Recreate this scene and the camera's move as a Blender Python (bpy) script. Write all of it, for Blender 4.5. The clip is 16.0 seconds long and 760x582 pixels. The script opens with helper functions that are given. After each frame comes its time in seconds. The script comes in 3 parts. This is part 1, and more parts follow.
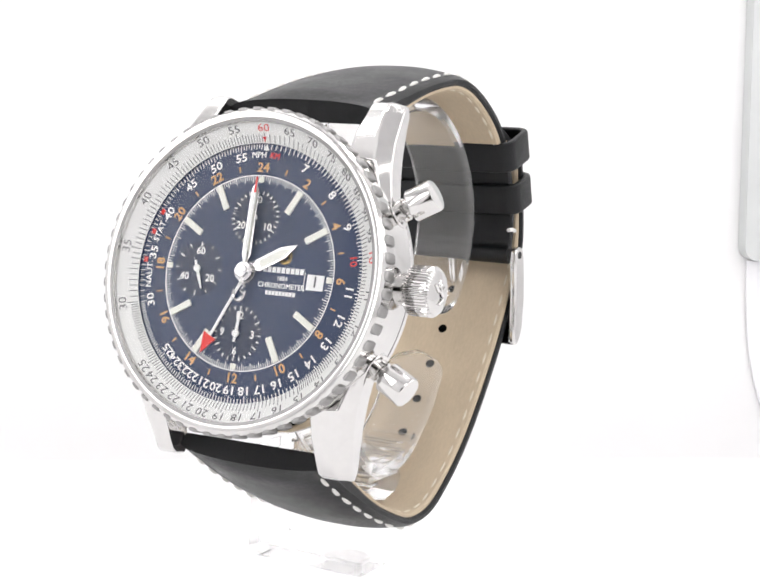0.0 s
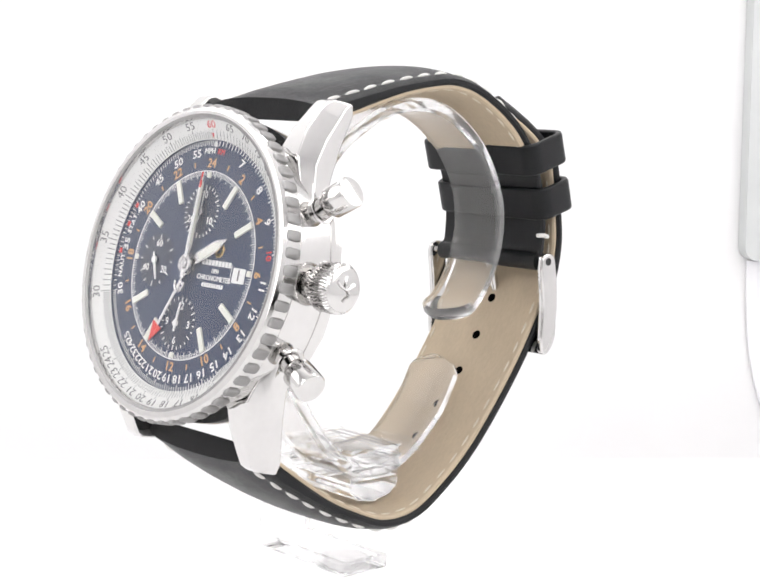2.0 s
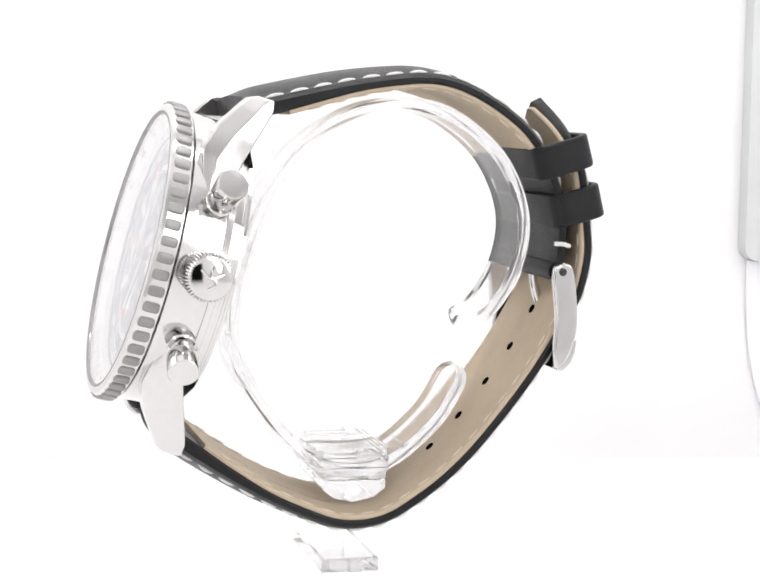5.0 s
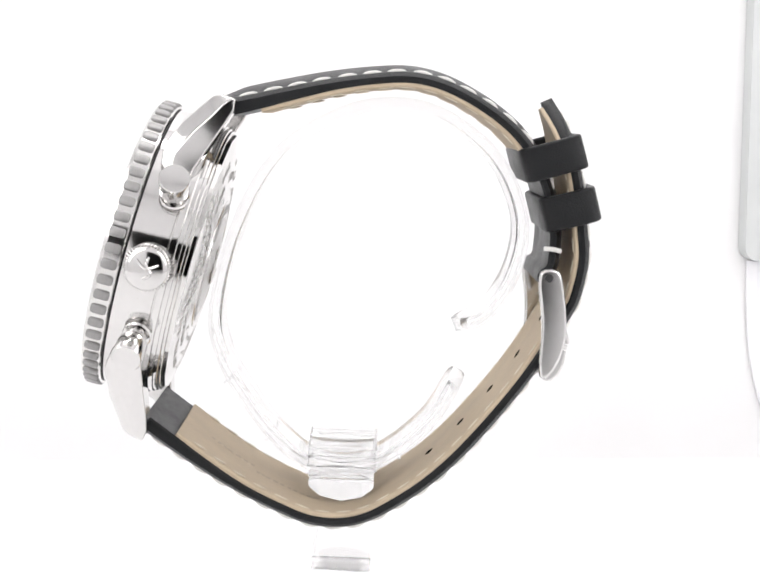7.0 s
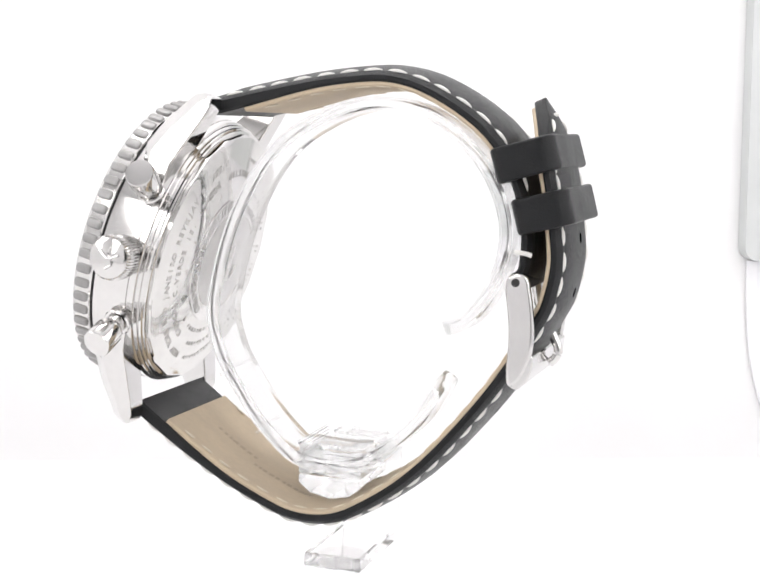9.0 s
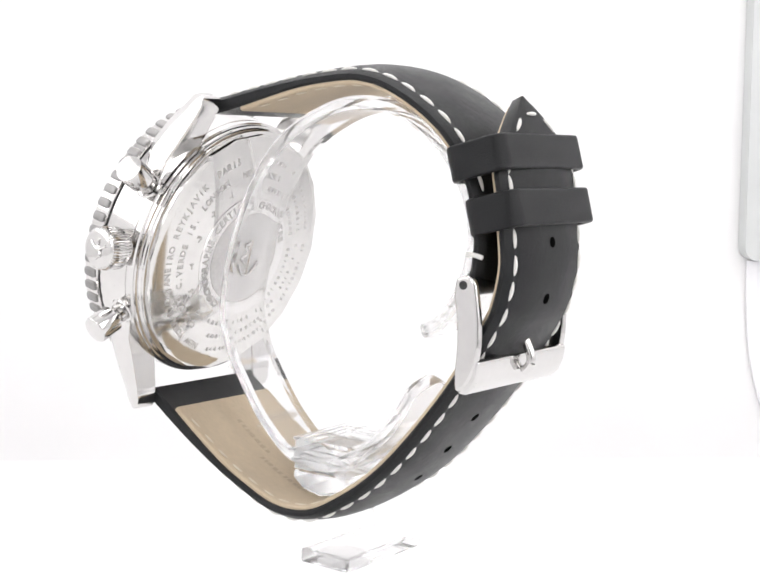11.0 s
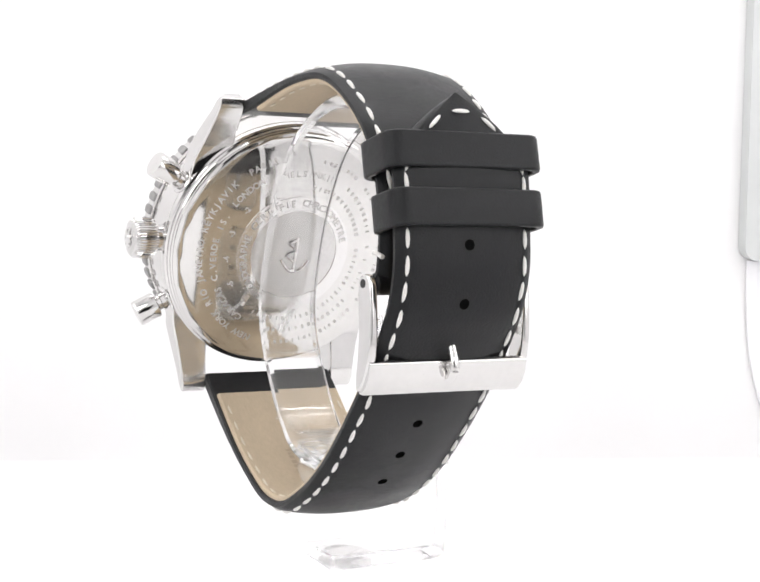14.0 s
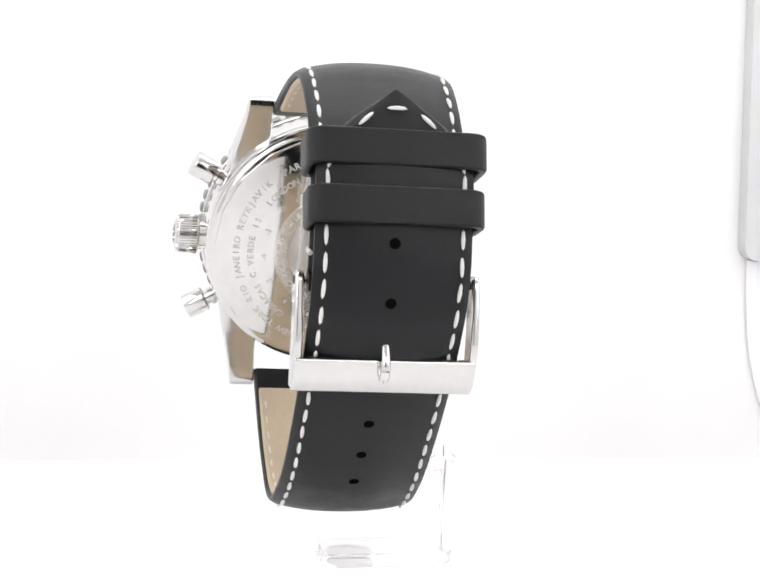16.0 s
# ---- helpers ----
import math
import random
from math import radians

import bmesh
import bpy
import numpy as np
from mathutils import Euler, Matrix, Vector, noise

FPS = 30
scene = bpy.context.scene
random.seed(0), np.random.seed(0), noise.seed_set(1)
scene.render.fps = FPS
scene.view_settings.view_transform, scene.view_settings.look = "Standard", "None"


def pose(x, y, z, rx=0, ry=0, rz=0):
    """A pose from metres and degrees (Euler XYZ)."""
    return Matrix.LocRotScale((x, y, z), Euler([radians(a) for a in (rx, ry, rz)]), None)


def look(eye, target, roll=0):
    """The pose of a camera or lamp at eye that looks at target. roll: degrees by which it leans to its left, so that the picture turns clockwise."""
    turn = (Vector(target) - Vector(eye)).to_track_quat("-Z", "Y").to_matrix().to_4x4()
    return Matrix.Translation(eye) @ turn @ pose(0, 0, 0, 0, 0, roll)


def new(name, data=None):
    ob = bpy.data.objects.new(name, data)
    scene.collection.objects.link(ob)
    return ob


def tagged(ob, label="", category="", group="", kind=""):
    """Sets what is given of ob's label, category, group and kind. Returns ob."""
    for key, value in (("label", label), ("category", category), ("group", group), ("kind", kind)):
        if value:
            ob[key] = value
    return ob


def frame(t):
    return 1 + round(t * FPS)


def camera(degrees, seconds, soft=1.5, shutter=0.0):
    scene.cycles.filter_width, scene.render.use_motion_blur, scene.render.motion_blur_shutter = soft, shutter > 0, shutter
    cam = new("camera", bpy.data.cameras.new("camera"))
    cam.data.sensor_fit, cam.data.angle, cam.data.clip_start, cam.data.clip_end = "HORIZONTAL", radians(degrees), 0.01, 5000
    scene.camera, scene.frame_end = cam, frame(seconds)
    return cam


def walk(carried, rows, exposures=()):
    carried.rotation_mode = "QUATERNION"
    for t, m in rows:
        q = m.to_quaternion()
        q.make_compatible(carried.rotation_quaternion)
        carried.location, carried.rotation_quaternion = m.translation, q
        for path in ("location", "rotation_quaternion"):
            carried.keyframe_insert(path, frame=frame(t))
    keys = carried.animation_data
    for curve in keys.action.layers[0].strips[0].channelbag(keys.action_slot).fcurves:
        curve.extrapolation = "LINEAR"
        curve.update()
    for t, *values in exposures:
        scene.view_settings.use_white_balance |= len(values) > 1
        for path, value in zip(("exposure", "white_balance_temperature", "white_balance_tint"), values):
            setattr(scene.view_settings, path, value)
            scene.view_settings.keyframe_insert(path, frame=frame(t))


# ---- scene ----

# Units below: millimetres in the drawings of the watch, metres in the world.
MM = 0.001
EYE_H = 0.100          # lens height over the table
DIST = 0.237           # lens to turning axis
cam = camera(28.34, 16.0, 1.8)
EYE = Vector((0, -DIST, EYE_H))
YAW, PITCH, ROLL = radians(0.6578), radians(-7.3807), 2.6587
AIM = EYE + Vector((math.sin(YAW) * math.cos(PITCH), math.cos(YAW) * math.cos(PITCH), math.sin(PITCH)))
walk(cam, [(0.0, look(EYE, AIM, ROLL)), (16.0, look(EYE, AIM, ROLL))], [(0.0, 0.05), (16.0, 0.05)])

# The watch frame: X to 3 o'clock, Y into the watch, Z to 12 o'clock; its place on the turntable at the start.
AZ, EL, LEAN = radians(-29.04), radians(13.34), radians(0.73)
FACE = Vector((math.sin(AZ) * math.cos(EL), -math.cos(AZ) * math.cos(EL), math.sin(EL)))
RIGHT = Vector((0, 0, 1)).cross(FACE).normalized()
UP = FACE.cross(RIGHT)
CROSS, TOP = RIGHT * math.cos(LEAN) + UP * math.sin(LEAN), UP * math.cos(LEAN) - RIGHT * math.sin(LEAN)
MW = Matrix.Translation(Vector((-0.06718, -0.13087, -0.10533)) * DIST + Vector((0, 0, EYE_H))) @ Matrix((CROSS, -FACE, TOP)).transposed().to_4x4()
AWAY = Vector((0, 0, 1)).cross(RIGHT)
MB = Matrix.Translation((0, 0, EYE_H)) @ Matrix((RIGHT, AWAY, Vector((0, 0, 1)))).transposed().to_4x4()


def turn(t):
    """Angle of the turntable at t seconds."""
    return -(8.6727 * t + 0.00783 * t * t)


# ---- light ----
world = bpy.data.worlds.new("world")
scene.world = world
world.use_nodes = True
world.node_tree.nodes["Background"].inputs[0].default_value = (0.9, 0.92, 1.0, 1)
world.node_tree.nodes["Background"].inputs[1].default_value = 0.25


def area(name, m, sx, sy, watts, colour=(1, 1, 1)):
    d = bpy.data.lights.new(name, "AREA")
    d.shape, d.size, d.size_y, d.energy, d.color = "RECTANGLE", sx, sy, watts, colour
    ob = new(name, d)
    ob.matrix_world = m
    return ob


TINT = (1.0, 0.99, 0.988)
# all lamps are out of view, in assumed places
area("lamp_top", look((0, 0.0, 0.448), (0, 0.0001, 0)), 0.50, 0.30, 0.12, TINT)
area("lamp_side_left", look((-0.318, -0.05, 0.2), (0, 0, 0.08)), 0.32, 0.26, 0.36, TINT)
area("lamp_side_right", look((0.318, -0.05, 0.2), (0, 0, 0.08)), 0.32, 0.26, 0.36, TINT)
# unseen fill light, added to lift the back paper to white
area("lamp_back", look((0.02, 0.03, 0.40), (0.02, 0.17, 0.09)), 0.40, 0.05, 0.58, TINT)
# unseen fill pair, added to brighten whatever faces the lens
area("lamp_front_left", look((-0.19, -0.352, 0.22), (0, 0, 0.08)), 0.16, 0.26, 0.53, TINT)
area("lamp_front_right", look((0.19, -0.352, 0.22), (0, 0, 0.08)), 0.16, 0.26, 0.53, TINT)

# ---- materials ----


def shader(name, base, rough=0.5, metal=0.0, vary=0.0, scale=200.0, bump=0.0, bump_scale=2000.0, spec=0.5, coat=0.0, stretch=(1, 1, 1)):
    """Principled paint with a coarse tone change, a fine one and fine relief."""
    m = bpy.data.materials.new(name)
    m.use_nodes = True
    nt = m.node_tree
    b = nt.nodes["Principled BSDF"]
    b.inputs["Base Color"].default_value = (*base, 1)
    b.inputs["Roughness"].default_value = rough
    b.inputs["Metallic"].default_value = metal
    b.inputs["Specular IOR Level"].default_value = spec
    b.inputs["Coat Weight"].default_value = coat
    co = nt.nodes.new("ShaderNodeTexCoord")
    mp = nt.nodes.new("ShaderNodeMapping")
    mp.inputs["Scale"].default_value = stretch
    nt.links.new(co.outputs["Object"], mp.inputs["Vector"])
    if vary:
        n1, n2 = nt.nodes.new("ShaderNodeTexNoise"), nt.nodes.new("ShaderNodeTexNoise")
        n1.inputs["Scale"].default_value, n2.inputs["Scale"].default_value = scale, scale * 9
        n1.inputs["Detail"].default_value, n2.inputs["Detail"].default_value = 4, 5
        add = nt.nodes.new("ShaderNodeMath")
        add.operation = "ADD"
        for n, k in ((n1, 0), (n2, 1)):
            nt.links.new(mp.outputs[0], n.inputs["Vector"])
            nt.links.new(n.outputs["Fac"], add.inputs[k])
        ramp = nt.nodes.new("ShaderNodeMapRange")
        ramp.inputs["From Min"].default_value, ramp.inputs["From Max"].default_value = 0.6, 1.4
        ramp.inputs["To Min"].default_value, ramp.inputs["To Max"].default_value = 1 - vary, 1 + vary
        nt.links.new(add.outputs[0], ramp.inputs["Value"])
        mix = nt.nodes.new("ShaderNodeVectorMath")
        mix.operation = "SCALE"
        mix.inputs[0].default_value = base
        nt.links.new(ramp.outputs[0], mix.inputs["Scale"])
        nt.links.new(mix.outputs[0], b.inputs["Base Color"])
        rr = nt.nodes.new("ShaderNodeMath")
        rr.operation = "MULTIPLY"
        rr.inputs[1].default_value = rough
        nt.links.new(ramp.outputs[0], rr.inputs[0])
        nt.links.new(rr.outputs[0], b.inputs["Roughness"])
    if bump:
        nb, bp = nt.nodes.new("ShaderNodeTexNoise"), nt.nodes.new("ShaderNodeBump")
        nb.inputs["Scale"].default_value, nb.inputs["Detail"].default_value = bump_scale, 6
        bp.inputs["Strength"].default_value, bp.inputs["Distance"].default_value = bump, 0.0003
        nt.links.new(mp.outputs[0], nb.inputs["Vector"])
        nt.links.new(nb.outputs["Fac"], bp.inputs["Height"])
        nt.links.new(bp.outputs[0], b.inputs["Normal"])
    return m


def clear(name, f0, tint, power=5.0, rough=0.01):
    """Clear stuff: light goes straight through, and it mirrors more at a slant."""
    m = bpy.data.materials.new(name)
    m.use_nodes = True
    nt = m.node_tree
    nt.nodes.remove(nt.nodes["Principled BSDF"])
    tr, gl, lw, mx, pw, ml = (nt.nodes.new("ShaderNode" + k) for k in ("BsdfTransparent", "BsdfGlossy", "LayerWeight", "MixShader", "Math", "Math"))
    tr.inputs[0].default_value = (*tint, 1)
    gl.inputs["Color"].default_value = (1, 1, 1, 1)
    gl.inputs["Roughness"].default_value = rough
    lw.inputs[0].default_value = 0.5
    pw.operation, pw.inputs[1].default_value = "POWER", power
    ml.operation, ml.inputs[1].default_value, ml.inputs[2].default_value = "MULTIPLY_ADD", 1 - f0, f0
    nt.links.new(lw.outputs["Facing"], pw.inputs[0])
    nt.links.new(pw.outputs[0], ml.inputs[0])
    nt.links.new(ml.outputs[0], mx.inputs[0])
    nt.links.new(tr.outputs[0], mx.inputs[1])
    nt.links.new(gl.outputs[0], mx.inputs[2])
    nt.links.new(mx.outputs[0], nt.nodes["Material Output"].inputs[0])
    return m


STEEL = shader("polished_steel", (0.69, 0.68, 0.67), 0.09, 1.0, 0.04, 90)
SATIN = shader("satin_steel", (0.62, 0.61, 0.60), 0.34, 1.0, 0.10, 200, 0.15, 3000, stretch=(1, 6, 1))
GREYSATIN = shader("grey_satin_steel", (0.34, 0.335, 0.33), 0.48, 1.0, 0.10, 300, 0.1, 3000)
BLACKRING = shader("black_ring", (0.02, 0.02, 0.02), 0.5)
BACKSTEEL = shader("polished_back_steel", (0.70, 0.69, 0.675), 0.075, 1.0, 0.06, 60)
ENGRAVED = shader("engraving", (0.62, 0.61, 0.60), 0.5, 0.8)
EMBOSSED = shader("embossed_steel", (0.76, 0.75, 0.74), 0.2, 1.0)
NAVY = shader("navy_dial", (0.0065, 0.023, 0.074), 0.45, 0.0, 0.06, 300, 0.02, 6000)
NAVYDARK = shader("darker_navy", (0.004, 0.014, 0.046), 0.35, 0.0, 0.06, 300)
SILVER = shader("silver_ring", (0.80, 0.80, 0.77), 0.42, 0.0, 0.03, 300, 0.03, 5000)
WHITE = shader("white_print", (0.85, 0.85, 0.83), 0.5)
LUME = shader("cream_lume", (0.80, 0.80, 0.72), 0.55, 0.0, 0.04, 600)
BLACKPRINT = shader("black_print", (0.09, 0.09, 0.095), 0.5)
RED = shader("red_paint", (0.72, 0.03, 0.025), 0.45)
ORANGE = shader("orange_print", (0.66, 0.37, 0.15), 0.5)
GOLD = shader("gold_emblem", (0.75, 0.55, 0.25), 0.25, 1.0)
LEATHER = shader("black_leather", (0.0050, 0.0055, 0.0065), 0.40, 0.0, 0.26, 160, 0.30, 3800, 0.29)
LINING = shader("beige_lining", (0.565, 0.462, 0.332), 0.6, 0.0, 0.09, 110, 0.25, 2600, 0.3, stretch=(2.5, 1, 1))
STAMP = shader("stamped_lining", (0.46, 0.37, 0.265), 0.7)
THREAD = shader("white_thread", (0.80, 0.79, 0.76), 0.75, 0.0, 0.08, 900, 0.5, 9000, 0.2)
PALETHREAD = shader("cream_thread", (0.72, 0.66, 0.55), 0.75, 0.0, 0.08, 900, 0.5, 9000, 0.2)
HOLESHADE = shader("hole_shade", (0.003, 0.003, 0.003), 0.9, spec=0.0)
CRYSTAL = clear("sapphire_crystal", 0.008, (0.99, 0.99, 0.995), 3.3)
ACRYLIC = shader("clear_acrylic", (0.985, 0.985, 0.985), 0.06)
ACRYLIC.node_tree.nodes["Principled BSDF"].inputs["Transmission Weight"].default_value = 0.95
ACRYLIC.node_tree.nodes["Principled BSDF"].inputs["IOR"].default_value = 1.2
FROSTED = shader("sawn_acrylic_edge", (0.99, 0.99, 0.99), 0.11)
FROSTED.node_tree.nodes["Principled BSDF"].inputs["Transmission Weight"].default_value = 0.9
FROSTED.node_tree.nodes["Principled BSDF"].inputs["IOR"].default_value = 1.2
CLEARCLIP = clear("clear_acrylic_layers", 0.12, (0.985, 0.985, 0.987), 3.0)
CLEARPOST = clear("clear_acrylic_rod", 0.10, (0.935, 0.93, 0.93), 2.4)
TENT = shader("white_tent_cloth", (0.86, 0.855, 0.86), 0.85, 0.0, 0.012, 6, 0.05, 900, 0.2)
PAPER = shader("white_sweep_paper", (0.838, 0.834, 0.837), 0.6, 0.0, 0.012, 8, 0.03, 900, 0.3)
PANEL = shader("pale_grey_panel", (0.60, 0.615, 0.61), 0.6, 0.0, 0.02, 12)
CLOTH = shader("pale_lavender_cloth", (0.865, 0.862, 0.882), 0.8, 0.0, 0.01, 12)
ROOM = shader("grey_room_wall", (0.30, 0.29, 0.28), 0.9, 0.0, 0.05, 2)

# ---- mesh helpers ----


def part(name, bm, material, parent, label="", m=None, smooth=True, bevel=0.0, unit=MM):
    """One mesh object under a thing or a part; drawn in millimetres."""
    bmesh.ops.recalc_face_normals(bm, faces=bm.faces)
    if unit != 1:
        bmesh.ops.scale(bm, vec=(unit, unit, unit), verts=bm.verts)
    me = bpy.data.meshes.new(name)
    bm.to_mesh(me)
    bm.free()
    me.materials.append(material)
    return place(name, me, parent, label, m, smooth, bevel)


def place(name, me, parent, label="", m=None, smooth=True, bevel=0.0):
    if smooth:
        me.shade_smooth()
        me.set_sharp_from_angle(angle=radians(35))
    ob = new(name, me)
    if parent is not None:
        ob.parent = parent
        ob.matrix_parent_inverse = Matrix()
    base = MW if parent is not None and parent.get("turning") else Matrix()
    ob.matrix_basis = base @ m if m is not None else base
    if bevel:
        md = ob.modifiers.new("bevel", "BEVEL")
        md.width, md.segments, md.limit_method, md.angle_limit = bevel * MM, 2, "ANGLE", radians(30)
        md.harden_normals = smooth
    if label:
        ob["label"] = label
    return ob


def shared(name, bm, material, smooth=True):
    """Mesh data in millimetres for pieces that look alike."""
    bmesh.ops.recalc_face_normals(bm, faces=bm.faces)
    bmesh.ops.scale(bm, vec=(MM, MM, MM), verts=bm.verts)
    me = bpy.data.meshes.new(name)
    bm.to_mesh(me)
    bm.free()
    me.materials.append(material)
    if smooth:
        me.shade_smooth()
        me.set_sharp_from_angle(angle=radians(40))
    return me


def at(x, y, z, rot=None):
    """A pose in millimetres."""
    m = Matrix.Translation(Vector((x, y, z)) * MM)
    return m @ rot.to_4x4() if rot is not None else m


def lathe(profile, seg=128, axis="Y", bm=None, at_mm=(0, 0, 0)):
    """A closed body of rotation: profile of (radius, along)."""
    bm = bm or bmesh.new()
    rings = []
    for r, a in profile:
        ring = []
        for k in range(seg):
            w = 2 * math.pi * k / seg
            if axis == "Y":
                p = Vector((r * math.sin(w), a, r * math.cos(w)))
            else:
                p = Vector((a, r * math.sin(w), r * math.cos(w)))
            ring.append(bm.verts.new(p + Vector(at_mm)))
        rings.append(ring)
    for a, b in zip(rings, rings[1:]):
        for k in range(seg):
            bm.faces.new((a[k], a[(k + 1) % seg], b[(k + 1) % seg], b[k]))
    if profile[0][0] > 1e-6 and profile[-1][0] > 1e-6 and profile[0] != profile[-1]:
        bm.faces.new(rings[0])
        bm.faces.new(list(reversed(rings[-1])))
    elif profile[0] == profile[-1]:
        bmesh.ops.remove_doubles(bm, verts=bm.verts, dist=1e-5)
    return bm


def prism(poly, lo, hi, axis=0, bm=None):
    """A polygon pushed from lo to hi along an axis (0: poly is (y, z); 1: (x, z); 2: (x, y))."""
    bm = bm or bmesh.new()

    def v(p, d):
        c = list(p)
        c.insert(axis, d)
        return bm.verts.new(c)
    a, b = [v(p, lo) for p in poly], [v(p, hi) for p in poly]
    bm.faces.new(a)
    bm.faces.new(list(reversed(b)))
    for k in range(len(poly)):
        n = (k + 1) % len(poly)
        bm.faces.new((a[k], b[k], b[n], a[n]))
    return bm


def box(x0, x1, y0, y1, z0, z1, bm=None):
    return prism([(x0, y0), (x1, y0), (x1, y1), (x0, y1)], z0, z1, 2, bm)


def glide(points, step=0.8):
    """Points along a smooth line through the given ones, evenly spaced."""
    p = [Vector(q) for q in points]
    p = [2 * p[0] - p[1]] + p + [2 * p[-1] - p[-2]]
    fine = []
    for i in range(1, len(p) - 2):
        for k in range(24):
            u = k / 24
            a, b, c, d = p[i - 1:i + 3]
            fine.append(0.5 * (2 * b + (c - a) * u + (2 * a - 5 * b + 4 * c - d) * u * u + (3 * b - a - 3 * c + d) * u ** 3))
    fine.append(p[-2])
    length = [0.0]
    for a, b in zip(fine, fine[1:]):
        length.append(length[-1] + (b - a).length)
    n = max(2, round(length[-1] / step))
    out, j = [], 0
    for k in range(n + 1):
        s = length[-1] * k / n
        while j < len(fine) - 2 and length[j + 1] < s:
            j += 1
        u = (s - length[j]) / max(1e-9, length[j + 1] - length[j])
        out.append(fine[j].lerp(fine[j + 1], min(1, u)))
    return out, length[-1]


def tube(points, radius, seg=10, step=0.3):
    """A round rod along a smooth line, with closed ends."""
    line, _ = glide(points, step)
    bm, rings = bmesh.new(), []
    for i, p in enumerate(line):
        t = (line[min(i + 1, len(line) - 1)] - line[max(i - 1, 0)]).normalized()
        q = t.to_track_quat("Z", "Y").to_matrix()
        rings.append([bm.verts.new(p + q @ Vector((radius * math.cos(2 * math.pi * k / seg), radius * math.sin(2 * math.pi * k / seg), 0))) for k in range(seg)])
    for a, b in zip(rings, rings[1:]):
        for k in range(seg):
            bm.faces.new((a[k], a[(k + 1) % seg], b[(k + 1) % seg], b[k]))
    bm.faces.new(rings[0])
    bm.faces.new(list(reversed(rings[-1])))
    return bm


def smoothstep(a, b, x):
    u = min(1, max(0, (x - a) / (b - a)))
    return u * u * (3 - 2 * u)


# ---- the photo tent ----
def flat(name, bm, material, label, category, kind="structure", m=None, bevel=0.0, smooth=False):
    ob = part(name, bm, material, None, "", m, smooth, bevel, 1)
    return tagged(ob, label, category, "", kind)


SEAM, BACKWARD = Vector((0.98072, 0.19540, 0)), Vector((-0.19540, 0.98072, 0))
MS = Matrix((SEAM, BACKWARD, Vector((0, 0, 1)))).transposed().to_4x4()     # along the back, towards it, up
BACK = 0.1591


def tent():
    side, front, top, th = 0.33, -0.36, 0.46, 0.004
    # one sheet of paper: table, tight bend, back
    r, line = 0.0022, [(-0.62, 0.0)]
    for k in range(13):
        w = radians(7.5 * k)
        line.append((BACK - r + r * math.sin(w), r - r * math.cos(w)))
    line.append((BACK, top))
    bm = bmesh.new()
    prev = None
    for y, z in line:
        row = [bm.verts.new((x, y, z)) for x in (-0.42, 0.42)]
        if prev:
            bm.faces.new((prev[0], prev[1], row[1], row[0]))
        prev = row
    ob = flat("backdrop", bm, PAPER, "seamless white paper sweep under and behind the stand", "backdrop", m=MS)
    md = ob.modifiers.new("thickness", "SOLIDIFY")
    md.thickness, md.offset = 0.0015, 1
    # unseen shell, added round the paper to bounce white light
    flat("floor", box(-0.5, 0.5, -0.6, 0.4, -0.012, -0.006), TENT, "unseen white base of the assumed photo tent", "floor")
    flat("wall_back", box(-side, side, 0.262, 0.262 + th, 0, top), TENT, "unseen white cloth back of the assumed photo tent", "wall")
    flat("wall_left", box(-side - th, -side, front, 0.262, 0, top), TENT, "unseen white cloth side of the assumed photo tent", "wall")
    flat("wall_right", box(side, side + th, front, 0.262, 0, top), TENT, "unseen white cloth side of the assumed photo tent", "wall")
    flat("ceiling", box(-side, side, front, 0.262, top, top + th), TENT, "unseen white cloth top of the assumed photo tent", "ceiling")
    # unseen front cloth, added to bounce light, with the opening for the lens
    hx, z1 = 0.075, 0.19
    bm = bmesh.new()
    box(-side, -hx, front - th, front, 0, top, bm)
    box(hx, side, front - th, front, 0, top, bm)
    box(-hx, hx, front - th, front, z1, top, bm)
    flat("wall_front", bm, TENT, "unseen white cloth front with an opening, added to bounce light", "wall")
    # unseen room, added beyond the opening as something dark for steel to mirror
    r = 1.6
    bm = bmesh.new()
    box(-r, r, -2.4, -2.3, -0.8, 1.8, bm)
    box(-r - 0.1, -r, -2.4, 0.8, -0.8, 1.8, bm)
    box(r, r + 0.1, -2.4, 0.8, -0.8, 1.8, bm)
    box(-r, r, 0.8, 0.9, -0.8, 1.8, bm)
    box(-r, r, -2.4, 0.9, 1.8, 1.9, bm)
    flat("wall_room", bm, ROOM, "unseen grey walls added round the tent, mirrored dark in the steel", "wall")
    flat("floor_room", box(-r, r, -2.4, 0.9, -0.9, -0.8), ROOM, "unseen grey floor added under the tent", "floor")


tent()

# ---- the strap ----
UPPER = [(6.8, 25.7), (9.0, 26.7), (15.9, 30.3), (22.4, 33.5), (29.0, 36.2), (33.1, 37.4), (37.5, 37.7), (42.2, 37.0), (47.2, 35.5), (51.5, 33.4), (55.2, 30.4), (58.5, 26.1), (61.1, 20.8), (62.2, 15.6), (61.8, 13.9)]
